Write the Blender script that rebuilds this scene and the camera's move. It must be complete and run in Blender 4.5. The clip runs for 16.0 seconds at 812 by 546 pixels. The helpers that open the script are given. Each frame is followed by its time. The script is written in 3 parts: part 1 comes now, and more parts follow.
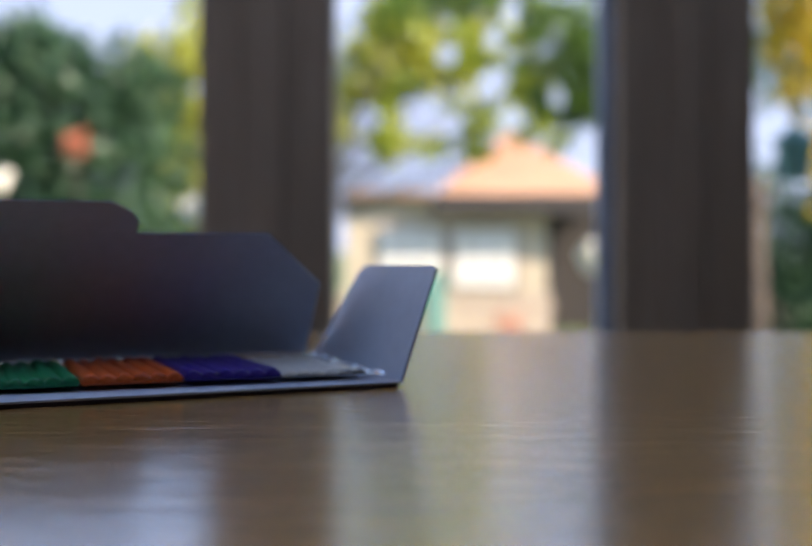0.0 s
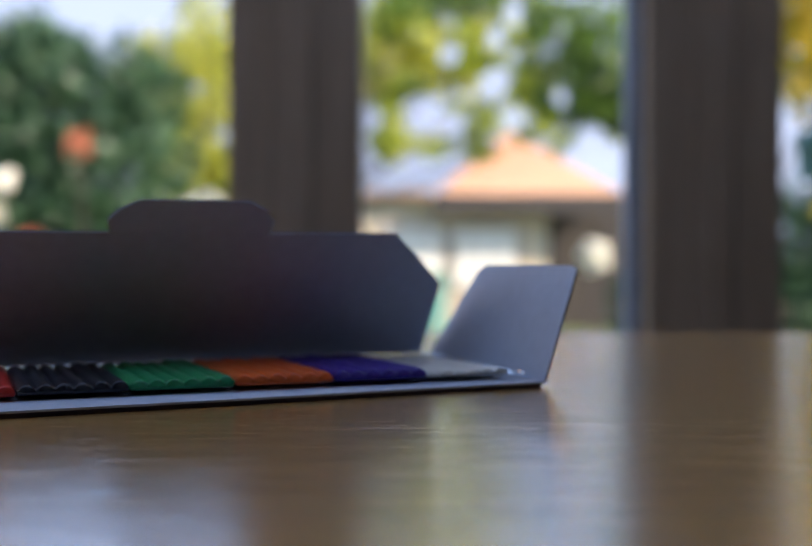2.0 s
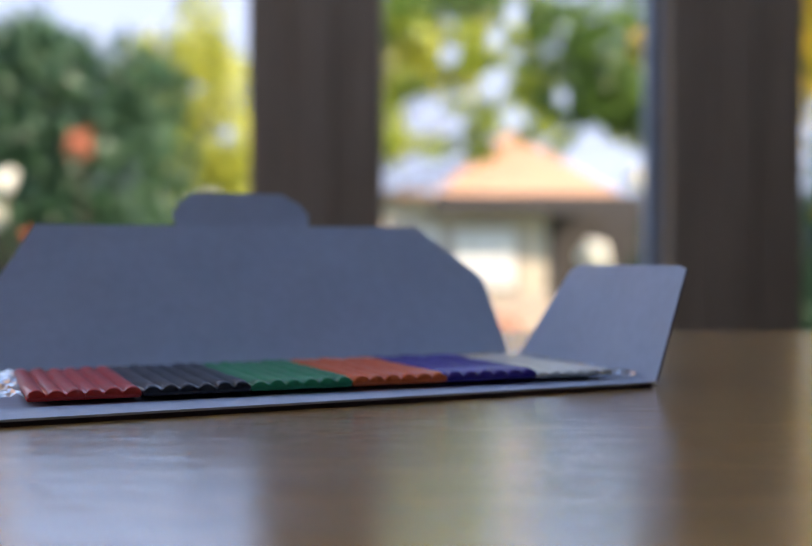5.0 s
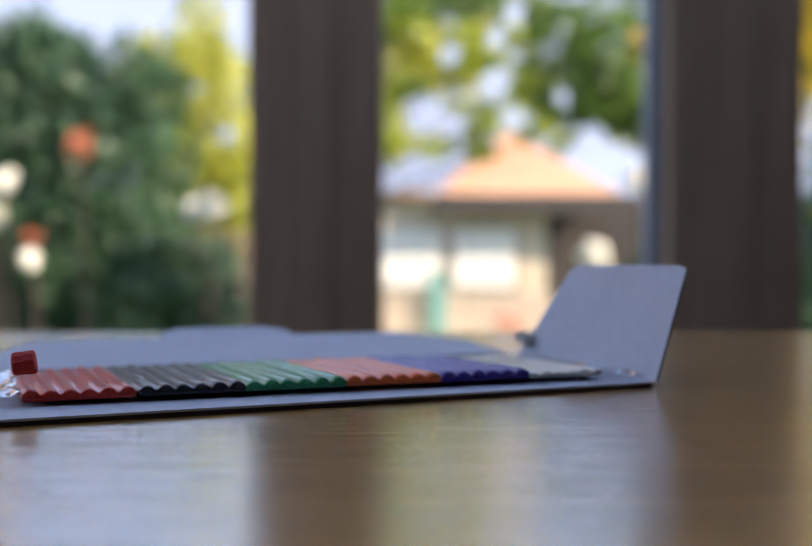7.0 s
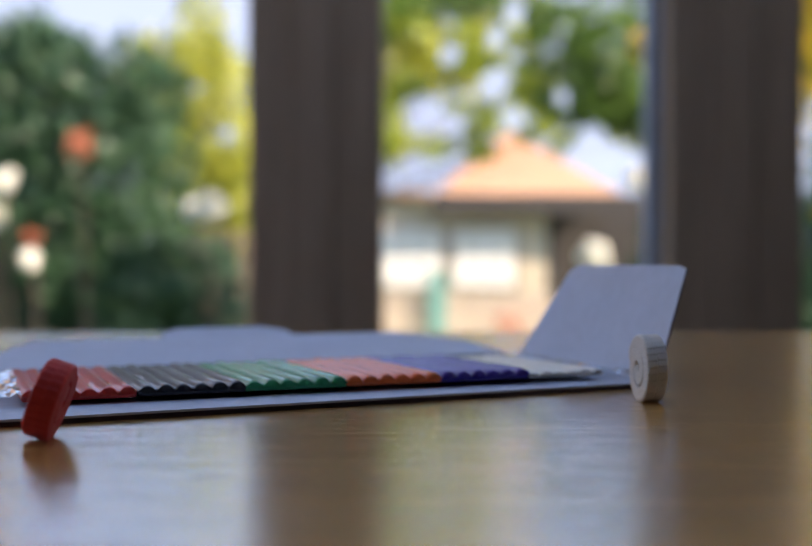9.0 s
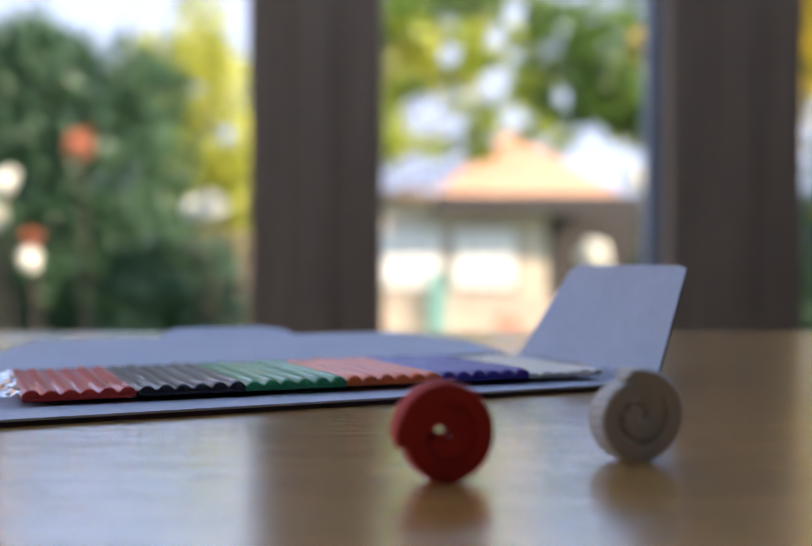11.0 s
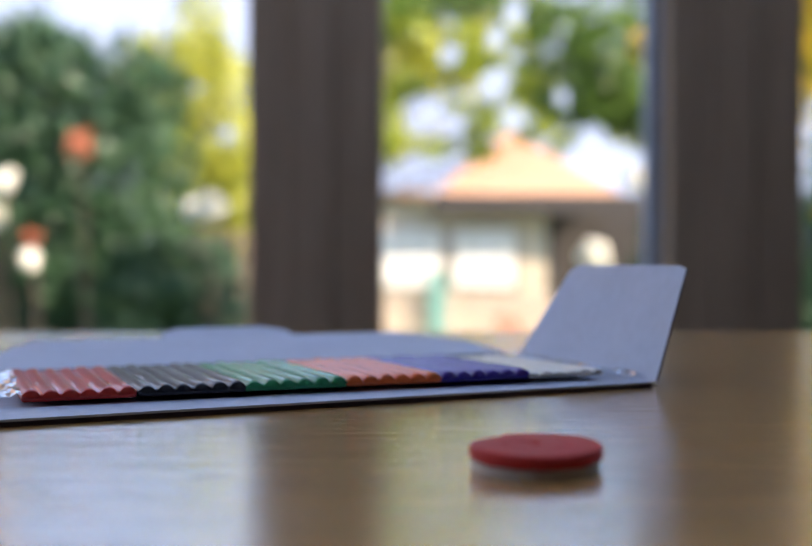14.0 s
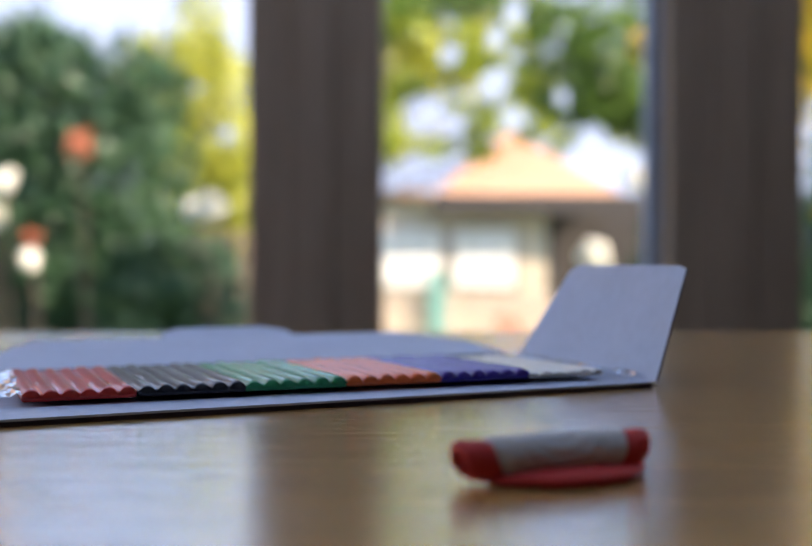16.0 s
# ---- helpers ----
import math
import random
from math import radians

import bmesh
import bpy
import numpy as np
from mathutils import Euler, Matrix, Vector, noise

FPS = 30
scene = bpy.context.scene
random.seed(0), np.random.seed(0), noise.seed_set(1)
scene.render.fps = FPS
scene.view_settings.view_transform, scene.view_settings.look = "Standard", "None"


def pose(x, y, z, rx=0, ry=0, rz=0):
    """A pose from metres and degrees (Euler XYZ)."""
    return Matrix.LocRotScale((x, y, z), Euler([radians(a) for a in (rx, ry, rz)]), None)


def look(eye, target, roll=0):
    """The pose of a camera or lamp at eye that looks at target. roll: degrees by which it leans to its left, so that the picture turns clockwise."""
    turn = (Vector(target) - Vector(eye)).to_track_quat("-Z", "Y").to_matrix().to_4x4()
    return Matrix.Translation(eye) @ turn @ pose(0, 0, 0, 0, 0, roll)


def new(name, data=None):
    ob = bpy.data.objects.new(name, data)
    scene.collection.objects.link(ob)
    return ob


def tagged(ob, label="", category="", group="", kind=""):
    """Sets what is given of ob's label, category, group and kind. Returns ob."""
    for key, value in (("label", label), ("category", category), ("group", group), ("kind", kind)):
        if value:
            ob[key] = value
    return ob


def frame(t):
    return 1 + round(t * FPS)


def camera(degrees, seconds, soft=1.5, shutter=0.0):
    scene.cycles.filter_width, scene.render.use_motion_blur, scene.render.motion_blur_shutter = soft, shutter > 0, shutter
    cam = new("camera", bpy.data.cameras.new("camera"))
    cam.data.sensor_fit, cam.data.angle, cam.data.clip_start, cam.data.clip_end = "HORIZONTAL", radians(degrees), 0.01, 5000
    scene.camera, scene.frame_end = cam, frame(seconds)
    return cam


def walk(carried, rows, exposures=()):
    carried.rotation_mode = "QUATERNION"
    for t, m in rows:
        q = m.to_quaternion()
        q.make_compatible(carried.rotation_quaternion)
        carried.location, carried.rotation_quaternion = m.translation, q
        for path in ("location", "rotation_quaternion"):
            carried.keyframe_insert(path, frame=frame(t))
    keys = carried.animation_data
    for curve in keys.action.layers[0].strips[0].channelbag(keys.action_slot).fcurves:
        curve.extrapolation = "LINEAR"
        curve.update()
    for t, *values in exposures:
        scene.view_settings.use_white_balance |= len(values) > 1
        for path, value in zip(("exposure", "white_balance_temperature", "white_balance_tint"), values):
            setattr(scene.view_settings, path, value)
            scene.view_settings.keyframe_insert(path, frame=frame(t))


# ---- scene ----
# ---------------------------------------------------------------- camera
EYE_H = 0.0374          # lens height over the table top
cam = camera(38.76, 16.0, soft=1.2)
cam.data.dof.use_dof = True
cam.data.dof.focus_distance = 0.26
cam.data.dof.aperture_fstop = 9.4
# seconds, slide along the table edge, small turn to the side in degrees
SLIDE = [(0.0, 0.0709, 0.17), (0.5, 0.0589, -0.05), (1.0, 0.0489, 0.28), (1.5, 0.0410, -0.20),
         (2.0, 0.0312, 0.11), (2.5, 0.0199, 0.61), (3.0, 0.0118, 0.21), (3.5, 0.0053, -0.03),
         (4.0, 0.0006, 0.0), (4.4, 0.0, 0.0), (16.0, 0.0, 0.0)]
walk(cam, [(t, pose(x, 0, EYE_H, 90 - 1.08, 0, turn)) for t, x, turn in SLIDE],
     exposures=[(0.0, 2.38, 7350, 16), (2.0, 2.43, 7350, 16), (3.4, 2.48, 7400, 16), (4.2, 2.55, 7450, 16), (6.3, 2.55, 7650, 17), (7.3, 2.45, 7650, 17), (9.2, 2.43, 7650, 17), (11.3, 2.72, 7650, 17), (16.0, 2.72, 7650, 17)])

# ---------------------------------------------------------------- light
world = bpy.data.worlds.new("sky")
scene.world = world
world.use_nodes = True
wn = world.node_tree.nodes
sky = wn.new("ShaderNodeTexSky")
sky.sky_type = "NISHITA"
sky.sun_disc = False
sky.sun_elevation = radians(35)
sky.sun_rotation = radians(113)
sky.air_density = 0.6
sky.dust_density = 0.1
wn["Background"].inputs[1].default_value = 0.15
world.node_tree.links.new(sky.outputs[0], wn["Background"].inputs[0])
sun = new("sun", bpy.data.lights.new("sun", "SUN"))
sun.data.energy = 2.7
sun.data.angle = radians(0.6)
sun.data.color = (1.0, 0.93, 0.82)
sun.matrix_world = look((12, -5, 9), (0, 0, 0))


# ---------------------------------------------------------------- materials
def mat(name, base, rough=0.5, metal=0.0, vary=0.15, scale=8.0, stretch=(1, 1, 1), bump=0.0, bump_scale=60.0,
        coat=0.0, spec=0.5, hue=None, island=0.0, translucent=0.0, coords="Object"):
    """A surface with two scales of colour variation and fine relief."""
    m = bpy.data.materials.new(name)
    m.use_nodes = True
    nt = m.node_tree
    n, l = nt.nodes, nt.links
    bsdf = n["Principled BSDF"]
    bsdf.inputs["Roughness"].default_value = rough
    bsdf.inputs["Metallic"].default_value = metal
    bsdf.inputs["Specular IOR Level"].default_value = spec
    bsdf.inputs["Coat Weight"].default_value = coat
    bsdf.inputs["Coat Roughness"].default_value = 0.08
    tc = n.new("ShaderNodeTexCoord")
    mp = n.new("ShaderNodeMapping")
    mp.inputs["Scale"].default_value = stretch
    l.new(tc.outputs[coords], mp.inputs[0])
    n1 = n.new("ShaderNodeTexNoise")
    n1.inputs["Scale"].default_value = scale
    n1.inputs["Detail"].default_value = 3
    n2 = n.new("ShaderNodeTexNoise")
    n2.inputs["Scale"].default_value = scale * 7
    n2.inputs["Detail"].default_value = 4
    l.new(mp.outputs[0], n1.inputs[0])
    l.new(mp.outputs[0], n2.inputs[0])
    add = n.new("ShaderNodeMath")
    add.operation = "ADD"
    l.new(n1.outputs[0], add.inputs[0])
    l.new(n2.outputs[0], add.inputs[1])
    fac = add.outputs[0]
    if island:
        geo = n.new("ShaderNodeNewGeometry")
        mul = n.new("ShaderNodeMath")
        mul.operation = "MULTIPLY_ADD"
        mul.inputs[1].default_value = island
        l.new(geo.outputs["Random Per Island"], mul.inputs[0])
        l.new(fac, mul.inputs[2])
        fac = mul.outputs[0]
    ramp = n.new("ShaderNodeMapRange")
    ramp.inputs[1].default_value, ramp.inputs[2].default_value = 0.65, 1.35 + island
    l.new(fac, ramp.inputs[0])
    mix = n.new("ShaderNodeMix")
    mix.data_type = "RGBA"
    other = hue if hue else tuple(min(1, c * (1 + 2 * vary)) for c in base)
    low = base if hue else tuple(c * (1 - vary) for c in base)
    mix.inputs["A"].default_value = (*low, 1)
    mix.inputs["B"].default_value = (*other, 1)
    l.new(ramp.outputs[0], mix.inputs[0])
    l.new(mix.outputs["Result"], bsdf.inputs["Base Color"])
    if bump:
        n3 = n.new("ShaderNodeTexNoise")
        n3.inputs["Scale"].default_value = bump_scale
        n3.inputs["Detail"].default_value = 5
        l.new(mp.outputs[0], n3.inputs[0])
        bp = n.new("ShaderNodeBump")
        bp.inputs["Strength"].default_value = bump
        bp.inputs["Distance"].default_value = 0.3 / bump_scale
        l.new(n3.outputs[0], bp.inputs["Height"])
        l.new(bp.outputs[0], bsdf.inputs["Normal"])
    if translucent:
        tr = n.new("ShaderNodeBsdfTranslucent")
        l.new(mix.outputs["Result"], tr.inputs[0])
        ms = n.new("ShaderNodeMixShader")
        ms.inputs[0].default_value = translucent
        l.new(bsdf.outputs[0], ms.inputs[1])
        l.new(tr.outputs[0], ms.inputs[2])
        l.new(ms.outputs[0], n["Material Output"].inputs[0])
    return m




def table_wood():
    """Lacquered wood with long grain along x: streaked colour, fine raised lines in the lacquer."""
    m = mat("table wood", (0.45, 0.205, 0.05), 0.19, scale=9, stretch=(0.6, 7, 1), hue=(0.63, 0.32, 0.085))
    lacquer = m.node_tree.nodes["Principled BSDF"].inputs
    lacquer["IOR"].default_value = 2.2
    lacquer["Coat Weight"].default_value = 0.8
    lacquer["Coat IOR"].default_value = 1.5
    lacquer["Coat Roughness"].default_value = 0.17
    n, l = m.node_tree.nodes, m.node_tree.links
    tc = n.new("ShaderNodeTexCoord")
    heights = []
    for sx, sy, detail in ((5, 150, 3), (10, 380, 4), (30, 900, 2), (3, 12, 1)):
        mp = n.new("ShaderNodeMapping")
        mp.inputs["Scale"].default_value = (sx, sy, 1)
        tex = n.new("ShaderNodeTexNoise")
        tex.inputs["Scale"].default_value = 1.0
        tex.inputs["Detail"].default_value = detail
        l.new(tc.outputs["Object"], mp.inputs[0])
        l.new(mp.outputs[0], tex.inputs[0])
        heights.append(tex.outputs[0])
    normal = None
    for h, d in zip(heights, (0.00004, 0.00014, 0.00016, 0.00008)):
        bp = n.new("ShaderNodeBump")
        bp.inputs["Strength"].default_value = 1.0
        bp.inputs["Distance"].default_value = d
        l.new(h, bp.inputs["Height"])
        if normal:
            l.new(normal, bp.inputs["Normal"])
        normal = bp.outputs[0]
    l.new(normal, n["Principled BSDF"].inputs["Normal"])
    l.new(normal, n["Principled BSDF"].inputs["Coat Normal"])
    # short pale scuffs along the grain
    mp = n.new("ShaderNodeMapping")
    mp.inputs["Scale"].default_value = (90, 700, 1)
    tex = n.new("ShaderNodeTexNoise")
    tex.inputs["Scale"].default_value = 1.0
    tex.inputs["Detail"].default_value = 3
    rng = n.new("ShaderNodeMapRange")
    rng.inputs[1].default_value, rng.inputs[2].default_value = 0.68, 0.78
    old = n["Principled BSDF"].inputs["Base Color"].links[0].from_socket
    mix = n.new("ShaderNodeMix")
    mix.data_type = "RGBA"
    mix.inputs["B"].default_value = (0.62, 0.52, 0.4, 1)
    l.new(tc.outputs["Object"], mp.inputs[0])
    l.new(mp.outputs[0], tex.inputs[0])
    l.new(tex.outputs[0], rng.inputs[0])
    l.new(rng.outputs[0], mix.inputs[0])
    l.new(old, mix.inputs["A"])
    l.new(mix.outputs["Result"], n["Principled BSDF"].inputs["Base Color"])
    return m


M_TABLE = table_wood()
M_POST = mat("dark stained pine", (0.255, 0.158, 0.09), 0.55, scale=5, stretch=(9, 9, 0.5), hue=(0.40, 0.265, 0.165),
             bump=0.3, bump_scale=40)
# the sky light on the bead is put into this blue grey
M_TRIM = mat("blue grey trim", (0.33, 0.36, 0.42), 0.4, scale=6)
M_CARD = mat("blue grey carton", (0.49, 0.52, 0.585), 0.75, vary=0.05, scale=40, bump=0.15, bump_scale=900)
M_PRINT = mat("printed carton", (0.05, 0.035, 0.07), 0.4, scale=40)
M_PANEL = mat("brown wall panelling", (0.085, 0.056, 0.038), 0.6, scale=4, stretch=(6, 6, 0.5), hue=(0.12, 0.08, 0.055))
M_FLOOR = mat("floor boards", (0.08, 0.045, 0.027), 0.4, scale=3, stretch=(1, 8, 1))
CLAY = {
    "red": ((0.53, 0.026, 0.017), (0.62, 0.04, 0.026)),
    "black": ((0.012, 0.012, 0.016), (0.03, 0.03, 0.035)),
    "green": ((0.005, 0.17, 0.06), (0.01, 0.24, 0.09)),
    "orange": ((0.62, 0.09, 0.015), (0.7, 0.13, 0.03)),
    "violet": ((0.035, 0.016, 0.16), (0.06, 0.03, 0.24)),
    "white": ((0.55, 0.49, 0.42), (0.65, 0.59, 0.51)),
}
BRIGHT = 1.35     # brightens the wrapped bars' colours over the loose clay's
M_BAR = {k: mat(k + " wrapped clay", tuple((1.15 if k == "red" else BRIGHT) * c for c in a), 0.4, hue=tuple((1.15 if k == "red" else BRIGHT) * c for c in b), scale=90, bump=0.15, bump_scale=500, coat=0.45, spec=0.12) for k, (a, b) in CLAY.items()}
M_CLAY = {k: mat(k + " clay", CLAY[k][0], 0.6, hue=CLAY[k][1], scale=140, bump=0.2, bump_scale=700, spec=0.3) for k in ("red", "white")}
M_LEAF_DARK = mat("dark leaf", (0.018, 0.052, 0.026), 0.5, hue=(0.055, 0.13, 0.055), island=0.7, scale=1.5, translucent=0.3)
M_LEAF_MID = mat("green leaf", (0.05, 0.11, 0.02), 0.5, hue=(0.14, 0.24, 0.04), island=0.7, scale=1.5, translucent=0.4)
M_LEAF_LIME = mat("lime leaf", (0.26, 0.30, 0.04), 0.5, hue=(0.50, 0.50, 0.08), island=0.7, scale=1.5, translucent=0.4)
M_LEAF_BRIGHT = mat("bright leaf", (0.18, 0.24, 0.025), 0.5, hue=(0.38, 0.44, 0.06), island=0.7, scale=1.5, translucent=0.4)
M_LEAF_GOLD = mat("golden leaf", (0.45, 0.31, 0.02), 0.5, hue=(0.7, 0.53, 0.06), island=0.7, scale=1.5, translucent=0.4)
M_BARK = mat("bark", (0.06, 0.045, 0.035), 0.9, scale=4, stretch=(3, 3, 0.6), bump=0.6, bump_scale=20)
M_GRASS = mat("lawn", (0.05, 0.09, 0.025), 0.9, scale=0.4, hue=(0.11, 0.14, 0.05))
M_CREAM = mat("cream render", (0.46, 0.385, 0.28), 0.9, vary=0.1, scale=1.5, bump=0.2)
M_TILE = mat("terracotta", (0.35, 0.185, 0.105), 0.8, hue=(0.44, 0.255, 0.155), scale=3, island=0.5)
# near black; on the garden house it carries the porch and eave shade
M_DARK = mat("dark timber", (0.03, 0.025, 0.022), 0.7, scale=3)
M_FENCE = mat("weathered timber", (0.22, 0.16, 0.12), 0.85, scale=3, stretch=(6, 6, 0.6))
M_PICKET = mat("faded picket paint", (0.42, 0.33, 0.26), 0.85, scale=3, stretch=(6, 6, 0.6))
M_PANE = mat("curtained pane", (0.7, 0.68, 0.62), 0.15, scale=2, stretch=(6, 1, 0.3))
M_PETAL = mat("petals", (0.42, 0.13, 0.07), 0.6, island=0.4, translucent=0.3)
# pale petals imitate bright highlights among the leaves
M_PETAL_W = mat("pale petals", (0.8, 0.76, 0.66), 0.6, island=0.2, translucent=0.3)
M_TEAL = mat("teal paint", (0.10, 0.28, 0.25), 0.5, scale=4)


# ---------------------------------------------------------------- mesh helpers
def bm_box(x0, x1, y0, y1, z0, z1, bevel=0.0, bm=None, seg=2):
    bm = bm or bmesh.new()
    g = bmesh.ops.create_cube(bm, size=1.0)
    bmesh.ops.transform(bm, verts=g["verts"], matrix=Matrix.Translation(((x0 + x1) / 2, (y0 + y1) / 2, (z0 + z1) / 2))
                        @ Matrix.Diagonal((x1 - x0, y1 - y0, z1 - z0, 1)))
    if bevel:
        vs = set(g["verts"])
        es = [e for e in bm.edges if e.verts[0] in vs and e.verts[1] in vs]
        bmesh.ops.bevel(bm, geom=es, offset=bevel, segments=seg, affect="EDGES", profile=0.5)
    return bm


def bm_prism(outline, thick, bevel=0.0):
    """A sheet with that outline in x and y, from z = 0 down by thick; the top face first."""
    bm = bmesh.new()
    top = [bm.verts.new((x, y, 0)) for x, y in outline]
    low = [bm.verts.new((x, y, -thick)) for x, y in outline]
    bm.faces.new(top)
    bm.faces.new(low[::-1]).material_index = 1
    k = len(outline)
    for i in range(k):
        bm.faces.new((top[i], low[i], low[(i + 1) % k], top[(i + 1) % k])).material_index = 1
    bmesh.ops.recalc_face_normals(bm, faces=bm.faces)
    return bm


def to_mesh(name, bm, materials, smooth=False):
    me = bpy.data.meshes.new(name)
    bm.to_mesh(me)
    bm.free()
    for m in materials if isinstance(materials, (list, tuple)) else [materials]:
        me.materials.append(m)
    if smooth:
        me.polygons.foreach_set("use_smooth", [True] * len(me.polygons))
    return me


def part(name, bm, material, parent=None, label="", smooth=False):
    ob = new(name, to_mesh(name, bm, material, smooth))
    ob.parent = parent
    if label:
        ob["label"] = label
    return ob


def thing(name, label, category, m=None, group=""):
    ob = new(name)
    ob.empty_display_size = 0.02
    if m is not None:
        ob.matrix_world = m
    return tagged(ob, label, category, group)


def structure(name, bm, material, label=""):
    return tagged(part(name, bm, material), label or name.replace("_", " "), "", "", "structure")


# ---------------------------------------------------------------- the room
FLOOR_Z, GROUND_Z, WALL_Y = -0.75, -1.75, 1.55
# unseen ceiling, kept white so that it throws light back into the room
M_CEILING = mat("bright unseen ceiling", (0.74, 0.72, 0.68), 0.7, vary=0.05, scale=2, stretch=(1, 8, 1))
structure("floor", bm_box(-2.5, 2.5, -2.8, WALL_Y, GROUND_Z, FLOOR_Z), M_FLOOR, "brown boarded veranda floor")
# the opening is added to light table and clay from above
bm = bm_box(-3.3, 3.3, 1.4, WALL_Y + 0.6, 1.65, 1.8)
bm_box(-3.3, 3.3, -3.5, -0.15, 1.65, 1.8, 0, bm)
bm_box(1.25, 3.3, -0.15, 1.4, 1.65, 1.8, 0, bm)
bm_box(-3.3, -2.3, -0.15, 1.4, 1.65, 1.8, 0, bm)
structure("ceiling", bm, M_CEILING, "unseen white ceiling with an opening added to light the table")
bm = bm_box(-2.5, -2.4, -2.8, WALL_Y, FLOOR_Z, 0.1)
bm_box(-2.5, -2.4, -2.8, WALL_Y, 1.5, 1.65, 0, bm)
bm_box(-2.5, -2.4, -2.8, -1.0, 0.1, 1.5, 0, bm)
for y in (0.3, WALL_Y - 0.08):
    bm_box(-2.5, -2.4, y, y + 0.08, 0.1, 1.5, 0, bm)
structure("wall_left", bm, M_PANEL, "unseen dark side wall with wide windows")
# unseen right and back walls, added closed and dark to cut fill light
structure("wall_right", bm_box(2.4, 2.5, -2.8, WALL_Y, FLOOR_Z, 1.65), M_PANEL, "unseen dark side wall")
structure("wall_back", bm_box(-2.4, 2.4, -2.8, -2.7, FLOOR_Z, 1.65), M_PANEL, "unseen dark back wall added to cut fill light")
structure("wall_window", bm_box(-2.5, 2.5, WALL_Y, WALL_Y + 0.12, GROUND_Z, -0.2), M_PANEL, "low wall under the windows")
structure("window_head", bm_box(-2.5, 2.5, WALL_Y, WALL_Y + 0.12, 1.35, 1.65), M_POST, "dark timber beam over the windows")


def window_post(x0, bead):
    p = thing("window_post", "dark brown stained timber window post with jointed boards", "window post",
              pose(x0, WALL_Y, -0.2), "window posts")
    part("board", bm_box(-0.005, 0.0535, 0.003, 0.085, 0, 1.55, 0.003), M_POST, p)
    part("board", bm_box(0.0545, 0.110, 0.0, 0.1, 0, 1.55, 0.003), M_POST, p)
    part("board", bm_box(0.111, 0.1745, 0.002, 0.1, 0, 1.55, 0.003), M_POST, p)
    if bead:
        # bead coloured blue grey for the sky light on it
        part("glazing_bead", bm_box(-0.026, -0.006, 0.05, 0.08, 0, 1.55, 0.003), M_TRIM, p, "narrow bead with the blue sky light in its colour")
    return p


for k in range(-3, 4):
    window_post(-0.2066 + 0.5656 * k, k == 1)

# ---------------------------------------------------------------- the table
table = thing("table", "brown wooden table with glossy lacquered grained top", "table", pose(0, 0, 0))
part("tabletop", bm_box(-0.9, 0.9, -0.42, 0.538, -0.03, 0.0, 0.003), M_TABLE, table)
for sx in (-1, 1):
    for y in (-0.34, 0.46):
        part("leg", bm_box(sx * 0.8 - 0.03, sx * 0.8 + 0.03, y - 0.03, y + 0.03, FLOOR_Z, -0.03, 0.003), M_TABLE, table)

# ---------------------------------------------------------------- the carton of modelling clay
BOX = pose(0.06855, 0.3162, 0, 0, 0, 21.4)
BASE_Z = 0.0017
box = thing("clay_carton", "opened grey cardboard carton of modelling clay on the table", "carton", BOX)
# the front lip runs slightly askew to the bars
base = part("base", bm_prism([(-0.176, -0.0115), (-0.09, -0.0065), (0.0006, 0.0), (0.0, 0.0865), (-0.176, 0.0865)], 0.00055), [M_CARD, M_CARD], box)
base.matrix_local = pose(0, 0, BASE_Z)
# dark print brought forward, also standing in for the shadow under the carton
under = part("under_shadow_panel", bm_prism([(-0.1757, -0.0105), (-0.09, -0.0055), (-0.0004, 0.001), (-0.0004, 0.084), (-0.1757, 0.084)], 0.00114),
             [M_PRINT, M_PRINT], box, "dark printed panel, also the shadow band under the carton")
under.matrix_local = pose(0, 0, 0.00114)
flap = bm_prism([(0, 0), (0.0330, 0.002), (0.0340, 0.006), (0.0335, 0.062), (0.0312, 0.0665), (0.0275, 0.0685), (0.0, 0.0835)], 0.0006)
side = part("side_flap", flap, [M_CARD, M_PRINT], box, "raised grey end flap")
side.matrix_local = pose(0, 0, BASE_Z - 0.0002, 0, -70, 0)
lid_line = [(-0.168, 0), (-0.168, 0.03), (-0.155, 0.052), (-0.110, 0.052), (-0.111, 0.0565), (-0.1085, 0.0605), (-0.103, 0.0645),
            (-0.072, 0.0645), (-0.066, 0.0605), (-0.0635, 0.0565), (-0.064, 0.052), (-0.024, 0.052), (-0.003, 0.031), (-0.002, 0)]
lid_line = [(x, y * 1.028) for x, y in lid_line]
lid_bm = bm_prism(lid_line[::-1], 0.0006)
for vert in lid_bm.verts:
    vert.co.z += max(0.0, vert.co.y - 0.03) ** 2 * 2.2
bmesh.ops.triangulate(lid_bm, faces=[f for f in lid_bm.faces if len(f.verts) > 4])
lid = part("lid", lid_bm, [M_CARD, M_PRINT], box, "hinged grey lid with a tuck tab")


BARS = []


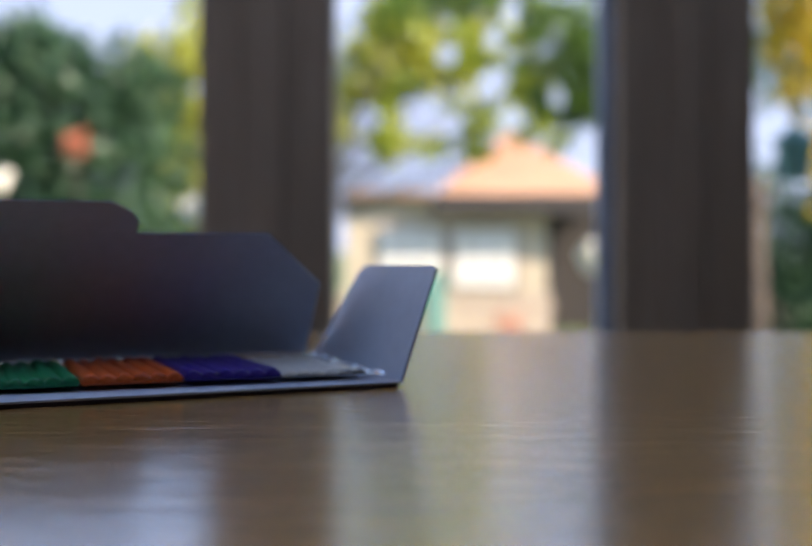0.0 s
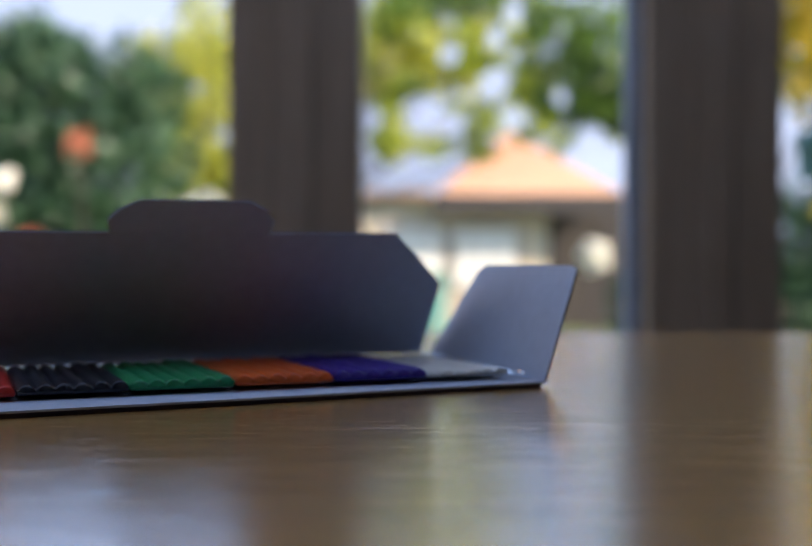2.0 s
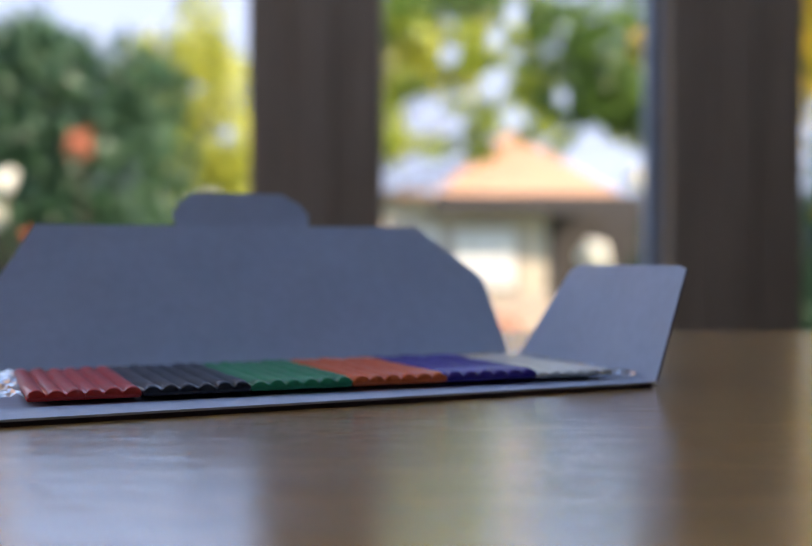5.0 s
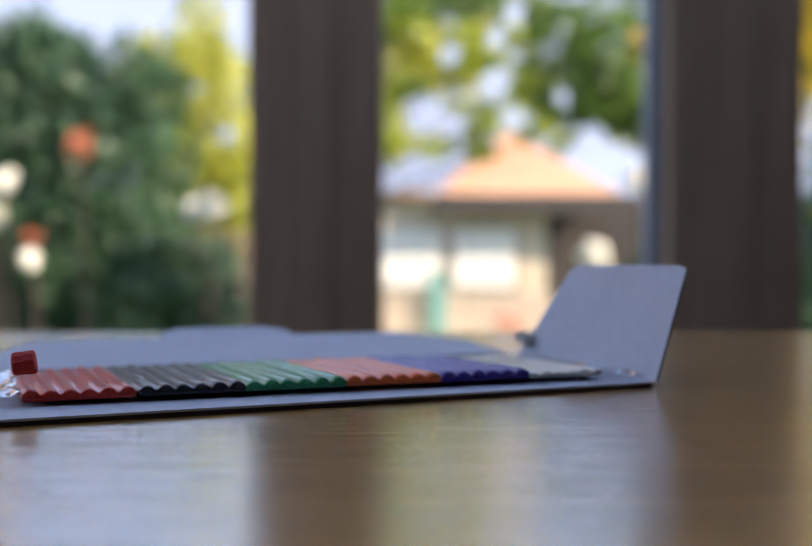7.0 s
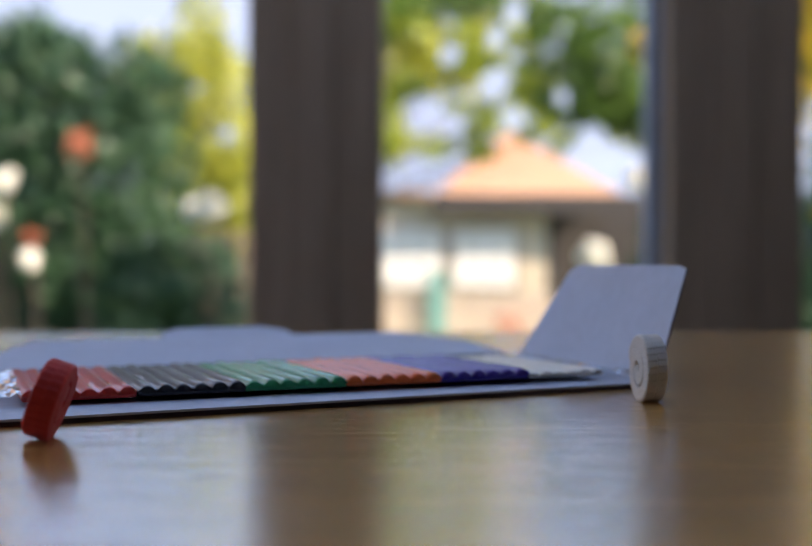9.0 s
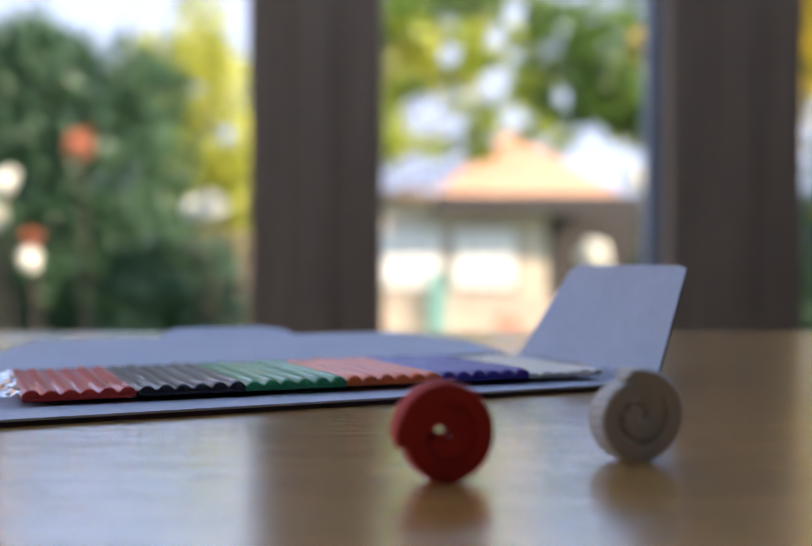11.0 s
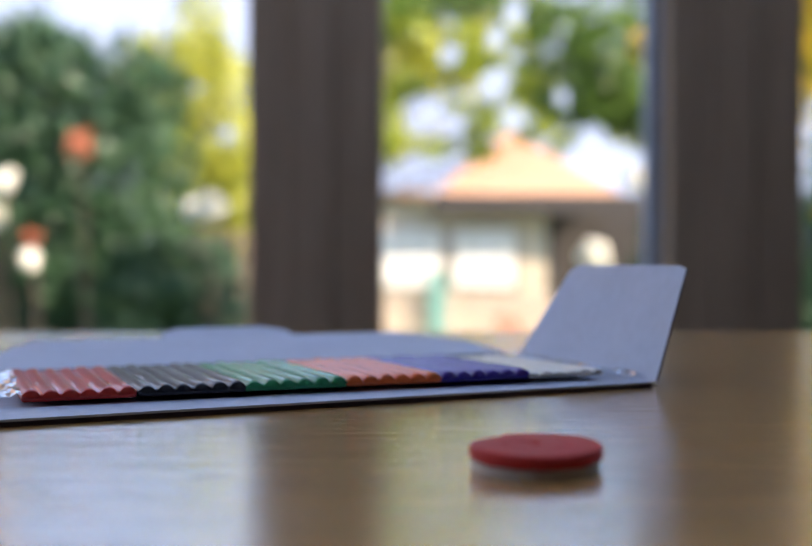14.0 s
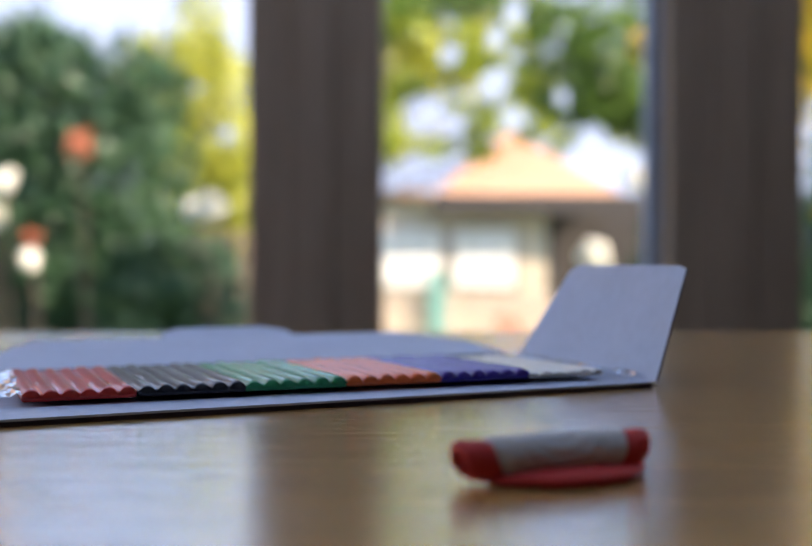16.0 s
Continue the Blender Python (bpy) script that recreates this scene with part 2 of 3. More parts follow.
def clay_bar(colour, k):
    """A wrapped bar: a flat body and ribs along its length. The pack lies on its back edge, its front edge a little off the carton."""
    w, length, ribs, h = 0.0261, 0.064, 6, 0.0029
    flat = 0.62 if colour == "white" else 1.0
    if colour == "white":
        w = 0.0238
    a0 = -0.1634 + 0.0264 * k
    lift = (0.0009, 0.0010, 0.0011, 0.0012, 0.0013, 0.0013)[k]
    seat = BOX @ pose(a0, 0.0072, BASE_Z + 0.0002 + lift, -math.degrees(lift / length), 0, 0)
    ob = thing("clay_bar", colour + " ribbed modelling clay bar under clear film in the carton", "clay bar", seat, "clay bars")
    BARS.append((ob, seat, (-0.0017, -0.0018, -0.0022, -0.0026, -0.0030, -0.0042)[k]))
    part("body", bm_box(0, w, 0.0002, length, 0, 0.0017 * flat, 0.0006), M_BAR[colour], ob, "", True)
    pitch = w / ribs
    rng = random.Random(len(colour))
    for q in range(ribs):
        bm = bmesh.new()
        rings = []
        for j in range(15):
            y = length * (0.0, 0.012, 0.035)[j] if j < 3 else length * (j / 14)
            k2 = (0.72, 0.93, 1.0)[j] if j < 3 else (0.8 if j == 14 else 1.0 + rng.uniform(-0.10, 0.07))
            sway = rng.uniform(-0.0002, 0.0002)
            rings.append([bm.verts.new((sway + pitch * 0.48 * math.cos(math.pi * i / 8), y,
                                        (0.0010 + (h - 0.0010) * k2 * math.sin(math.pi * i / 8) ** 1.25) * flat)) for i in range(9)])
        for r0, r1 in zip(rings, rings[1:]):
            for i in range(8):
                bm.faces.new((r0[i], r0[i + 1], r1[i + 1], r1[i]))
        bm.faces.new(rings[0])
        bm.faces.new(rings[-1])
        bmesh.ops.recalc_face_normals(bm, faces=bm.faces)
        r = part("rib", bm, M_BAR[colour], ob, "", True)
        r.matrix_local = pose((q + 0.5) * pitch, 0, rng.uniform(-0.00015, 0.00015), rng.uniform(-0.15, 0.15), 0, rng.uniform(-0.4, 0.4))
    return ob


for i, colour in enumerate(("red", "black", "green", "orange", "violet", "white")):
    clay_bar(colour, i)


M_FILM = bpy.data.materials.new("clear film")
M_FILM.use_nodes = True
fn, fl = M_FILM.node_tree.nodes, M_FILM.node_tree.links
clear, shine, blend = fn.new("ShaderNodeBsdfTransparent"), fn.new("ShaderNodeBsdfGlossy"), fn.new("ShaderNodeMixShader")
shine.inputs["Roughness"].default_value = 0.07
blend.inputs[0].default_value = 0.5
fl.new(clear.outputs[0], blend.inputs[1])
fl.new(shine.outputs[0], blend.inputs[2])
fl.new(blend.outputs[0], fn["Material Output"].inputs[0])


def film_end(a0, a1, y0, y1, seed):
    """A crumpled end of the clear wrapper, sticking out past the bars."""
    rng = random.Random(seed)
    bm = bmesh.new()
    nx, ny = 7, 22
    grid = [[bm.verts.new((a0 + (a1 - a0) * i / nx + rng.uniform(-0.0004, 0.0004), y0 + (y1 - y0) * j / ny + rng.uniform(-0.0008, 0.0008),
                           BASE_Z + 0.0006 + 0.0016 * (1 - i / nx) + rng.uniform(0, 0.0016))) for j in range(ny + 1)] for i in range(nx + 1)]
    for i in range(nx):
        for j in range(ny):
            bm.faces.new((grid[i][j], grid[i + 1][j], grid[i + 1][j + 1], grid[i][j + 1]))
    ob = part("film_wrapper", bm, M_FILM)
    ob.matrix_world = BOX
    return tagged(ob, "crumpled clear plastic film wrapper round the clay bars", "wrapper", "wrapper ends")


film_end(-0.0105, -0.0012, 0.005, 0.068, 1)
film_end(-0.1648, -0.1735, 0.008, 0.07, 2)


# ---------------------------------------------------------------- the garden
def leaves(blobs, size, seed, aspect=0.5, gaps=()):
    """Leaf blades scattered in ellipsoids: (centre, radii, count); crown gaps (x, z, radius) fit the camera's view."""
    rng = np.random.default_rng(seed)
    vs, fs = [], []
    for c, r, count in blobs:
        d = rng.normal(size=(count, 3))
        d /= np.linalg.norm(d, axis=1)[:, None]
        rad = rng.random(count) ** 0.45
        wob = 1 + 0.22 * np.sin(5 * d[:, 0] + seed) * np.cos(4 * d[:, 2] + 2 * seed)
        p = np.array(c) + d * (rad * wob)[:, None] * np.array(r)
        for gx, gz, gr in gaps:
            keep = (p[:, 0] - gx) ** 2 + (p[:, 2] - gz) ** 2 > gr * gr
            p = p[keep]
        count = len(p)
        if not count:
            continue
        a = rng.normal(size=(count, 3))
        a /= np.linalg.norm(a, axis=1)[:, None]
        b = np.cross(a, rng.normal(size=(count, 3)))
        b /= np.linalg.norm(b, axis=1)[:, None]
        s = size * (0.6 + 0.8 * rng.random(count))[:, None]
        quad = np.stack([p - a * s, p + b * s * aspect, p + a * s, p - b * s * aspect], 1).reshape(-1, 3)
        base = sum(len(v) for v in vs)
        vs.append(quad)
        fs.append(np.arange(base, base + 4 * count).reshape(-1, 4))
    me = bpy.data.meshes.new("leaves")
    me.from_pydata(np.concatenate(vs).tolist(), [], np.concatenate(fs).tolist())
    return me


def limb(bm, p0, p1, r0, r1, seg=7):
    p0, p1 = Vector(p0), Vector(p1)
    q = (p1 - p0).to_track_quat("Z", "Y").to_matrix()
    rings = []
    for p, r in ((p0, r0), ((p0 + p1) / 2 + Vector((0.03, 0.02, 0)), (r0 + r1) / 2), (p1, r1)):
        rings.append([bm.verts.new(p + q @ Vector((r * math.cos(6.2832 * i / seg), r * math.sin(6.2832 * i / seg), 0))) for i in range(seg)])
    for a, b in zip(rings, rings[1:]):
        for i in range(seg):
            bm.faces.new((a[i], a[(i + 1) % seg], b[(i + 1) % seg], b[i]))
    bm.faces.new(rings[-1])


def tree(name, label, category, x, y, crown_z, blobs, size, material, seed, trunk=0.12, gaps=()):
    """Blobs are relative to the foot of the tree."""
    t = thing(name, label, category, pose(x, y, GROUND_Z))
    bm = bmesh.new()
    limb(bm, (0, 0, -0.1), (0, 0, crown_z), trunk, trunk * 0.6)
    twig = 0.22 if len(blobs) < 12 else 0.07
    for c, r, n in blobs:
        limb(bm, (0, 0, crown_z * 0.8), c, trunk * twig, trunk * 0.05)
    part("trunk", bm, M_BARK, t, "brown bark", True)
    me = leaves(blobs, size, seed, 0.5, gaps)
    me.materials.append(material)
    crown = new("crown", me)
    crown.parent = t
    tagged(crown, "many small leaves", kind="stuff")
    return t


def sky_screen():
    """Added glowing screen round the horizon for the low sky's colour, upper edge uneven."""
    m = bpy.data.materials.new("glowing sky tint")
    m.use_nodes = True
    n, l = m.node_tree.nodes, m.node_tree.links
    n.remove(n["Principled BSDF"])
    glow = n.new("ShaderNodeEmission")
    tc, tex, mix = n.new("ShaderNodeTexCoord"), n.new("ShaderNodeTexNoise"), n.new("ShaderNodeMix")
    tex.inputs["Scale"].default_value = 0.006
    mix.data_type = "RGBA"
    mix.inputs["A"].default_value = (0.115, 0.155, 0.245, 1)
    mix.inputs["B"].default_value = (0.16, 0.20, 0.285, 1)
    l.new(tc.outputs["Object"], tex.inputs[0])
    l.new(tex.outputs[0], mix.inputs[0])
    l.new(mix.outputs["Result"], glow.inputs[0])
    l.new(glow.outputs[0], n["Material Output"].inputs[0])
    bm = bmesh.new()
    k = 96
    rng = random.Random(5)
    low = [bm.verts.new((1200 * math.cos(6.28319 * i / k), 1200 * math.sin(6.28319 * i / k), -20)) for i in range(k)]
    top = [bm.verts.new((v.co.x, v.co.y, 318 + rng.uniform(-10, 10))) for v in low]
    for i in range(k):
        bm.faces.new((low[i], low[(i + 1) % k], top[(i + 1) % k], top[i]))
    return structure("backdrop", bm, m, "glowing pale blue screen standing in for the low sky")


sky_screen()
ground = structure("ground", bm_box(-1500, 1500, -1500, 1800, GROUND_Z - 0.5, GROUND_Z), M_GRASS, "green lawn running to the horizon")

tree("garden_tree", "large dense dark green bushy tree in the garden", "tree", -3.5, 12.0, 1.0,
     [((0, 0, 2.3), (1.25, 1.2, 1.4), 5200), ((-0.9, 0.2, 2.6), (1.0, 1.0, 1.3), 3000), ((0.55, 0, 3.3), (0.65, 0.7, 0.7), 1400),
      ((-0.4, 0, 3.7), (0.7, 0.7, 0.55), 1400), ((0.7, -0.2, 1.4), (0.9, 0.9, 0.9), 2400), ((-0.8, 0, 1.0), (1.2, 0.9, 0.9), 2400), ((1.45, -0.2, 0.85), (0.85, 0.8, 0.95), 1700)],
     0.075, M_LEAF_DARK, 1)
tree("garden_tree", "tall light yellow-green tree behind the dark one", "tree", -3.3, 19.0, 2.4,
     [((0.0, 0, 4.4), (0.85, 1.0, 1.7), 1900), ((0.5, 0, 2.9), (0.7, 0.8, 1.2), 1200), ((-0.6, 0, 4.8), (0.6, 0.8, 0.7), 350), ((-1.0, 0, 4.5), (0.6, 0.8, 0.8), 500),
      ((0.4, 0, 2.2), (0.75, 0.7, 0.8), 1100), ((-0.5, 0, 2.9), (0.6, 0.6, 1.0), 900)],
     0.1, M_LEAF_LIME, 2, gaps=[(0.54, 5.37, 0.25), (-0.1, 4.5, 0.16), (0.37, 3.7, 0.2)])
tree("garden_tree", "tree with spreading green leafy branches and sky gaps", "tree", 2.9, 9.5, 2.4,
     [((-1.4, 0, 3.55), (0.65, 0.6, 0.4), 800), ((-1.5, 0, 2.98), (0.42, 0.4, 0.17), 380), ((-2.4, 0.3, 3.9), (0.8, 0.6, 0.16), 420),
      ((-1.0, 0.2, 3.1), (0.3, 0.4, 0.3), 420), ((-1.35, 0, 3.2), (0.55, 0.5, 0.3), 420), ((-1.0, 0.2, 2.86), (0.34, 0.3, 0.16), 150), ((-0.7, 0.2, 4.3), (1.2, 0.8, 0.4), 700), ((0.6, 0, 3.6), (0.9, 0.8, 0.9), 1600)],
     0.06, M_LEAF_MID, 3, gaps=[(-2.15, 3.56, 0.11), (-1.98, 3.43, 0.08), (-2.53, 3.41, 0.10), (-2.15, 3.19, 0.12), (-2.77, 2.94, 0.17), (-2.53, 2.85, 0.13), (-3.19, 2.85, 0.13), (-1.98, 3.82, 0.10), (-3.30, 2.58, 0.13), (-1.60, 3.04, 0.09)])
tree("garden_tree", "slender tree with yellowing lime leaves", "tree", -1.1, 14.0, 2.8,
     [((1.1, 0, 4.25), (0.62, 0.6, 0.75), 800), ((0.5, 0, 3.6), (0.45, 0.5, 0.9), 620), ((1.85, 0, 4.95), (0.9, 0.6, 0.35), 500),
      ((1.0, 0, 3.35), (0.3, 0.4, 0.6), 300), ((1.65, 0, 4.1), (0.5, 0.4, 0.5), 330), ((1.3, 0, 5.6), (1.0, 0.7, 0.6), 160),
      ((1.65, 0, 3.3), (0.7, 0.5, 0.35), 90), ((2.35, 0, 3.9), (0.6, 0.4, 0.5), 110), ((1.2, 0, 6.6), (1.5, 0.8, 1.0), 1000)],
     0.08, M_LEAF_LIME, 4, gaps=[(2.21, 4.39, 0.16), (2.46, 4.21, 0.11), (1.64, 4.17, 0.15), (2.21, 3.86, 0.18), (1.29, 3.48, 0.25), (1.64, 3.36, 0.19), (0.67, 3.36, 0.19), (2.46, 4.78, 0.15), (0.51, 2.95, 0.19), (3.02, 3.64, 0.13)])
rng_c = random.Random(21)
CLUMPS = [((rng_c.uniform(0.7, 2.5), rng_c.uniform(-0.5, 0.5), rng_c.uniform(3.45, 4.7)), (rng_c.uniform(0.16, 0.34), 0.3, rng_c.uniform(0.12, 0.26)),
           rng_c.randint(70, 170)) for _ in range(15)]
CLUMPS += [((rng_c.uniform(0.6, 1.9), rng_c.uniform(-0.5, 0.5), rng_c.uniform(2.75, 3.4)), (rng_c.uniform(0.14, 0.26), 0.3, rng_c.uniform(0.08, 0.16)),
            rng_c.randint(30, 70)) for _ in range(14)]
CLUMPS += [((rng_c.uniform(2.3, 3.5), rng_c.uniform(-0.5, 0.5), rng_c.uniform(2.7, 3.5)), (rng_c.uniform(0.12, 0.24), 0.3, rng_c.uniform(0.08, 0.16)),
            rng_c.randint(30, 60)) for _ in range(12)]
tree("garden_tree", "tree with loose tufts of bright green leaves", "tree", -0.95, 12.5, 2.6, CLUMPS, 0.07, M_LEAF_BRIGHT, 31, 0.07,
     [(1.94, 4.11, 0.15), (2.16, 3.95, 0.10), (1.43, 3.92, 0.13), (1.94, 3.64, 0.16), (1.12, 3.30, 0.22), (1.43, 3.19, 0.17), (0.56, 3.19, 0.17), (2.16, 4.46, 0.13), (0.42, 2.82, 0.17), (2.67, 3.44, 0.11)])
CLUMPS = [((rng_c.uniform(0.9, 2.4), rng_c.uniform(-0.5, 0.5), rng_c.uniform(4.0, 5.6)), (rng_c.uniform(0.2, 0.4), 0.3, rng_c.uniform(0.18, 0.32)),
           rng_c.randint(80, 170)) for _ in range(12)]
tree("garden_tree", "tree with loose tufts of yellow-green leaves", "tree", -1.3, 15.5, 2.8, CLUMPS + [((1.5, 0, 7.2), (1.8, 0.9, 1.9), 2600)], 0.08, M_LEAF_LIME, 32, 0.07,
     [(2.52, 4.67, 0.18), (2.80, 4.46, 0.13), (1.90, 4.43, 0.17), (2.52, 4.08, 0.19), (1.52, 3.66, 0.28), (1.90, 3.53, 0.21), (0.82, 3.53, 0.21), (2.80, 5.10, 0.17), (0.65, 3.07, 0.21), (3.43, 3.84, 0.14)])
tree("golden_bush", "tall golden yellow leaved bush beside the window", "bush", 2.3, 6.2, 1.2,
     [((0, 0, 3.3), (0.4, 0.4, 0.8), 1500), ((0.2, 0, 2.4), (0.4, 0.4, 0.5), 300), ((0.1, 0, 4.4), (0.5, 0.5, 0.7), 1100),
      ((-0.99, 0.1, 2.90), (0.085, 0.085, 0.085), 160)],
     0.05, M_LEAF_GOLD, 5, 0.05)
tree("garden_tree", "dark green shrub in front of the fence", "bush", 2.6, 11.0, 0.6,
     [((-0.1, 0, 1.1), (0.5, 0.5, 1.0), 1300), ((0.8, 0, 1.4), (0.8, 0.6, 1.3), 1800)], 0.07, M_LEAF_DARK, 6, 0.05)


tree("garden_hedge", "tall dark green hedge at the side of the garden", "hedge", 3.9, 10.3, 0.8,
     [((0, 0, 1.5), (1.0, 0.6, 1.45), 3600), ((1.2, 0, 1.5), (1.0, 0.6, 1.4), 2200), ((0.2, 0, 0.5), (1.1, 0.6, 0.6), 900)], 0.06, M_LEAF_DARK, 41, 0.06)


def hanging_teal_thing():
    """Small teal thing, kind unknown, made a lantern on a cord under the eaves."""
    # set nearer than it stands, to fit the camera's view from under the eaves
    ln = thing("hanging_teal_thing", "small teal thing of unknown kind, built as a lantern on a cord under the eaves", "lantern", pose(0.77, 2.1, 0.2))
    bm = bmesh.new()
    bmesh.ops.create_cone(bm, cap_ends=True, segments=8, radius1=0.03, radius2=0.036, depth=0.07)
    part("body", bm, M_TEAL, ln)
    bm = bmesh.new()
    bmesh.ops.create_cone(bm, cap_ends=True, segments=8, radius1=0.044, radius2=0.006, depth=0.03, matrix=Matrix.Translation((0, 0, 0.051)))
    part("cap", bm, M_TEAL, ln)
    bm = bmesh.new()
    limb(bm, (0, 0, 0.066), (0, 0, 1.45), 0.0015, 0.0015, 5)
    part("cord", bm, M_DARK, ln)
    return ln


hanging_teal_thing()


def fence(name, label, x0, x1, y, height, pitch, width, material):
    """Boards on two rails."""
    f = thing(name, label, "fence", pose(x0, y, GROUND_Z))
    for z in (0.25 * height, 0.8 * height):
        part("rail", bm_box(0, x1 - x0, 0.025, 0.065, z - 0.04, z + 0.04), material, f)
    me = to_mesh("board", bm_box(0, width, 0, 0.022, -0.05, height, 0.006, None, 1), material)
    rng = random.Random(3)
    for k in range(int((x1 - x0) / pitch)):
        b = new("board", me)
        b.parent = f
        b.matrix_local = pose(k * pitch, 0, rng.uniform(-0.02, 0.02), 0, rng.uniform(-0.6, 0.6), 0)
    return f


fence("board_fence", "tall weathered brown board fence behind the bushes", -6.4, -1.5, 16.0, 2.05, 0.125, 0.11, M_FENCE)
fence("picket_fence", "low faded picket fence before the house", -1.6, 2.6, 20.0, 1.05, 0.13, 0.085, M_PICKET)
gate = thing("gate_post", "teal painted gate post in the low fence", "post", pose(0.53, 19.9, GROUND_Z))
part("shaft", bm_box(-0.14, 0.14, -0.06, 0.06, 0, 1.35, 0.02), M_TEAL, gate)
part("cap", bm_box(-0.17, 0.17, -0.09, 0.09, 1.352, 1.43, 0.02), M_TEAL, gate)


def flowers(name, label, x, y, z, r, count, size, material, seed):
    """A spray of blossoms on thin stems."""
    f = thing(name, label, "flowers", pose(x, y, GROUND_Z))
    bm = bmesh.new()
    limb(bm, (0, 0.1, 0), (0, 0.05, z - GROUND_Z), 0.02, 0.008, 5)
    part("stem", bm, M_BARK, f)
    me = leaves([((0, 0, z - GROUND_Z), (r, r, r), count)], size, seed, 0.8)
    me.materials.append(material)
    b = new("blossoms", me)
    b.parent = f
    tagged(b, "small petals", kind="stuff")


flowers("flowering_stem", "tall stem with orange-red blossoms against the dark tree", -3.05, 10.8, 1.03, 0.13, 60, 0.05, M_PETAL, 11)
flowers("flowering_stem", "stem with orange-red blossoms low against the dark tree", -3.46, 10.7, 0.17, 0.07, 30, 0.045, M_PETAL, 20)
# the pale sprays below are added where bright blurred spots show
flowers("flowering_stem", "made-up pale blossoms for bright spots against the dark tree", -3.95, 11.0, 0.4, 0.14, 70, 0.06, M_PETAL_W, 12)
flowers("flowering_stem", "made-up pale blossoms for bright spots against the dark tree", -3.7, 10.6, 0.68, 0.1, 40, 0.05, M_PETAL_W, 13)
flowers("flowering_stem", "made-up pale blossoms for bright spots against the dark tree", -3.45, 10.6, -0.05, 0.09, 40, 0.05, M_PETAL_W, 14)
flowers("flowering_stem", "made-up cream blossoms for bright spots before the light tree", -1.87, 11.0, 0.46, 0.11, 260, 0.06, M_PETAL_W, 15)
flowers("flowering_stem", "made-up cream blossoms for bright spots before the light tree", -2.05, 11.2, 0.44, 0.08, 130, 0.06, M_PETAL_W, 16)
flowers("flowering_stem", "made-up cream blossoms for a bright spot beside the house", 2.4, 12.0, 0.79, 0.1, 170, 0.05, M_PETAL_W, 17)
flowers("flowering_stem", "made-up cream blossoms for a pale spot before the dark porch", 3.45, 21.0, -0.05, 0.26, 260, 0.07, M_PETAL_W, 19)
flowers("flower_clump", "clump of orange blossoms at the fence", 1.75, 19.5, -1.2, 0.3, 50, 0.06, M_PETAL, 18)


def garden_house():
    hs = thing("garden_house", "cream rendered garden house with terracotta hipped roof and dark porch", "house", pose(2.3, 25, GROUND_Z))
    part("wall", bm_box(-3.6, 0.75, 0, 4, 0, 2.95), M_CREAM, hs, "sunlit cream rendered wall")
    for x in (-2.9, -1.3):
        win = part("window", bm_box(x, x + 1.45, -0.05, 0.02, 0.95, 2.35, 0.01), M_FENCE, hs, "faded timber window")
        for k in range(3):
            part("pane", bm_box(x + 0.06 + 0.45 * k, x + 0.44 + 0.45 * k, -0.065, -0.045, 1.02, 2.28), M_PANE, win)
    # the porch's shade is put into this wall's near-black colour
    part("porch_back", bm_box(0.75, 3.9, 1.6, 4, 0, 2.95), M_DARK, hs, "porch back wall with its shade in the colour")
    for x in (0.85, 1.8, 2.8, 3.8):
        part("porch_post", bm_box(x - 0.07, x + 0.07, 0.05, 0.2, 0, 2.9), M_DARK, hs)
    bm = bmesh.new()
    b = [bm.verts.new(v) for v in ((-1.7, -0.5, 3.0), (2.3, -0.5, 3.0), (2.3, 4.4, 3.0), (-1.7, 4.4, 3.0))]
    p = [bm.verts.new(v) for v in ((0.0, 1.7, 4.5), (0.35, 2.3, 4.5))]
    for f in ((b[0], b[1], p[1], p[0]), (b[1], b[2], p[1]), (b[2], b[3], p[0], p[1]), (b[3], b[0], p[0]), (b[3], b[2], b[1], b[0])):
        bm.faces.new(f)
    part("roof", bm, M_TILE, hs, "terracotta tiled hipped roof")
    # deepened near-black board standing in for the eave's shaded underside
    part("eave_shade_board", bm_box(-1.75, 3.9, -0.55, -0.45, 2.56, 3.0), M_DARK, hs)
    part("coping", bm_box(-3.7, -1.75, -0.3, 4.1, 2.95, 3.08), M_TILE, hs, "terracotta coping")
    return hs


garden_house()


# ---------------------------------------------------------------- the clay figures
def smoothstep(x):
    x = max(0.0, min(1.0, x))
    return x * x * (3 - 2 * x)


def between(rows, t):
    """Linear values from rows of (seconds, *values)."""
    if t <= rows[0][0]:
        return rows[0][1:]
    for a, b in zip(rows, rows[1:]):
        if t <= b[0]:
            k = (t - a[0]) / (b[0] - a[0])
            return tuple(p + (q - p) * k for p, q in zip(a[1:], b[1:]))
    return rows[-1][1:]


def spiral(turns, r0, r1, step, layers, gap, rows):
    """Places in a rolled strip, inner end first: angle, radius, offset along the axis."""
    out = []
    for k in range(layers):
        for q in range(rows):
            ang = 0.12 * q + 0.07 * k
            while ang < turns * 2 * math.pi:
                along = ang / (turns * 2 * math.pi)
                r = r0 + (r1 - r0) * (1 - (1 - along) ** 1.1) + (k - (layers - 1) / 2) * gap - 0.0016 * smoothstep((along - 0.84) / 0.16)
                out.append((ang, max(r, 0.0006), (q - (rows - 1) / 2) * 0.0023))
                ang += step / max(r, 0.0022)
    return out


def mixed(a, b, k):
    qa, qb = a.to_quaternion(), b.to_quaternion()
    return Matrix.LocRotScale(a.translation.lerp(b.translation, k), qa.slerp(qb, k), None)


DISC = Vector((0.0230, 0.1972, 0.0))
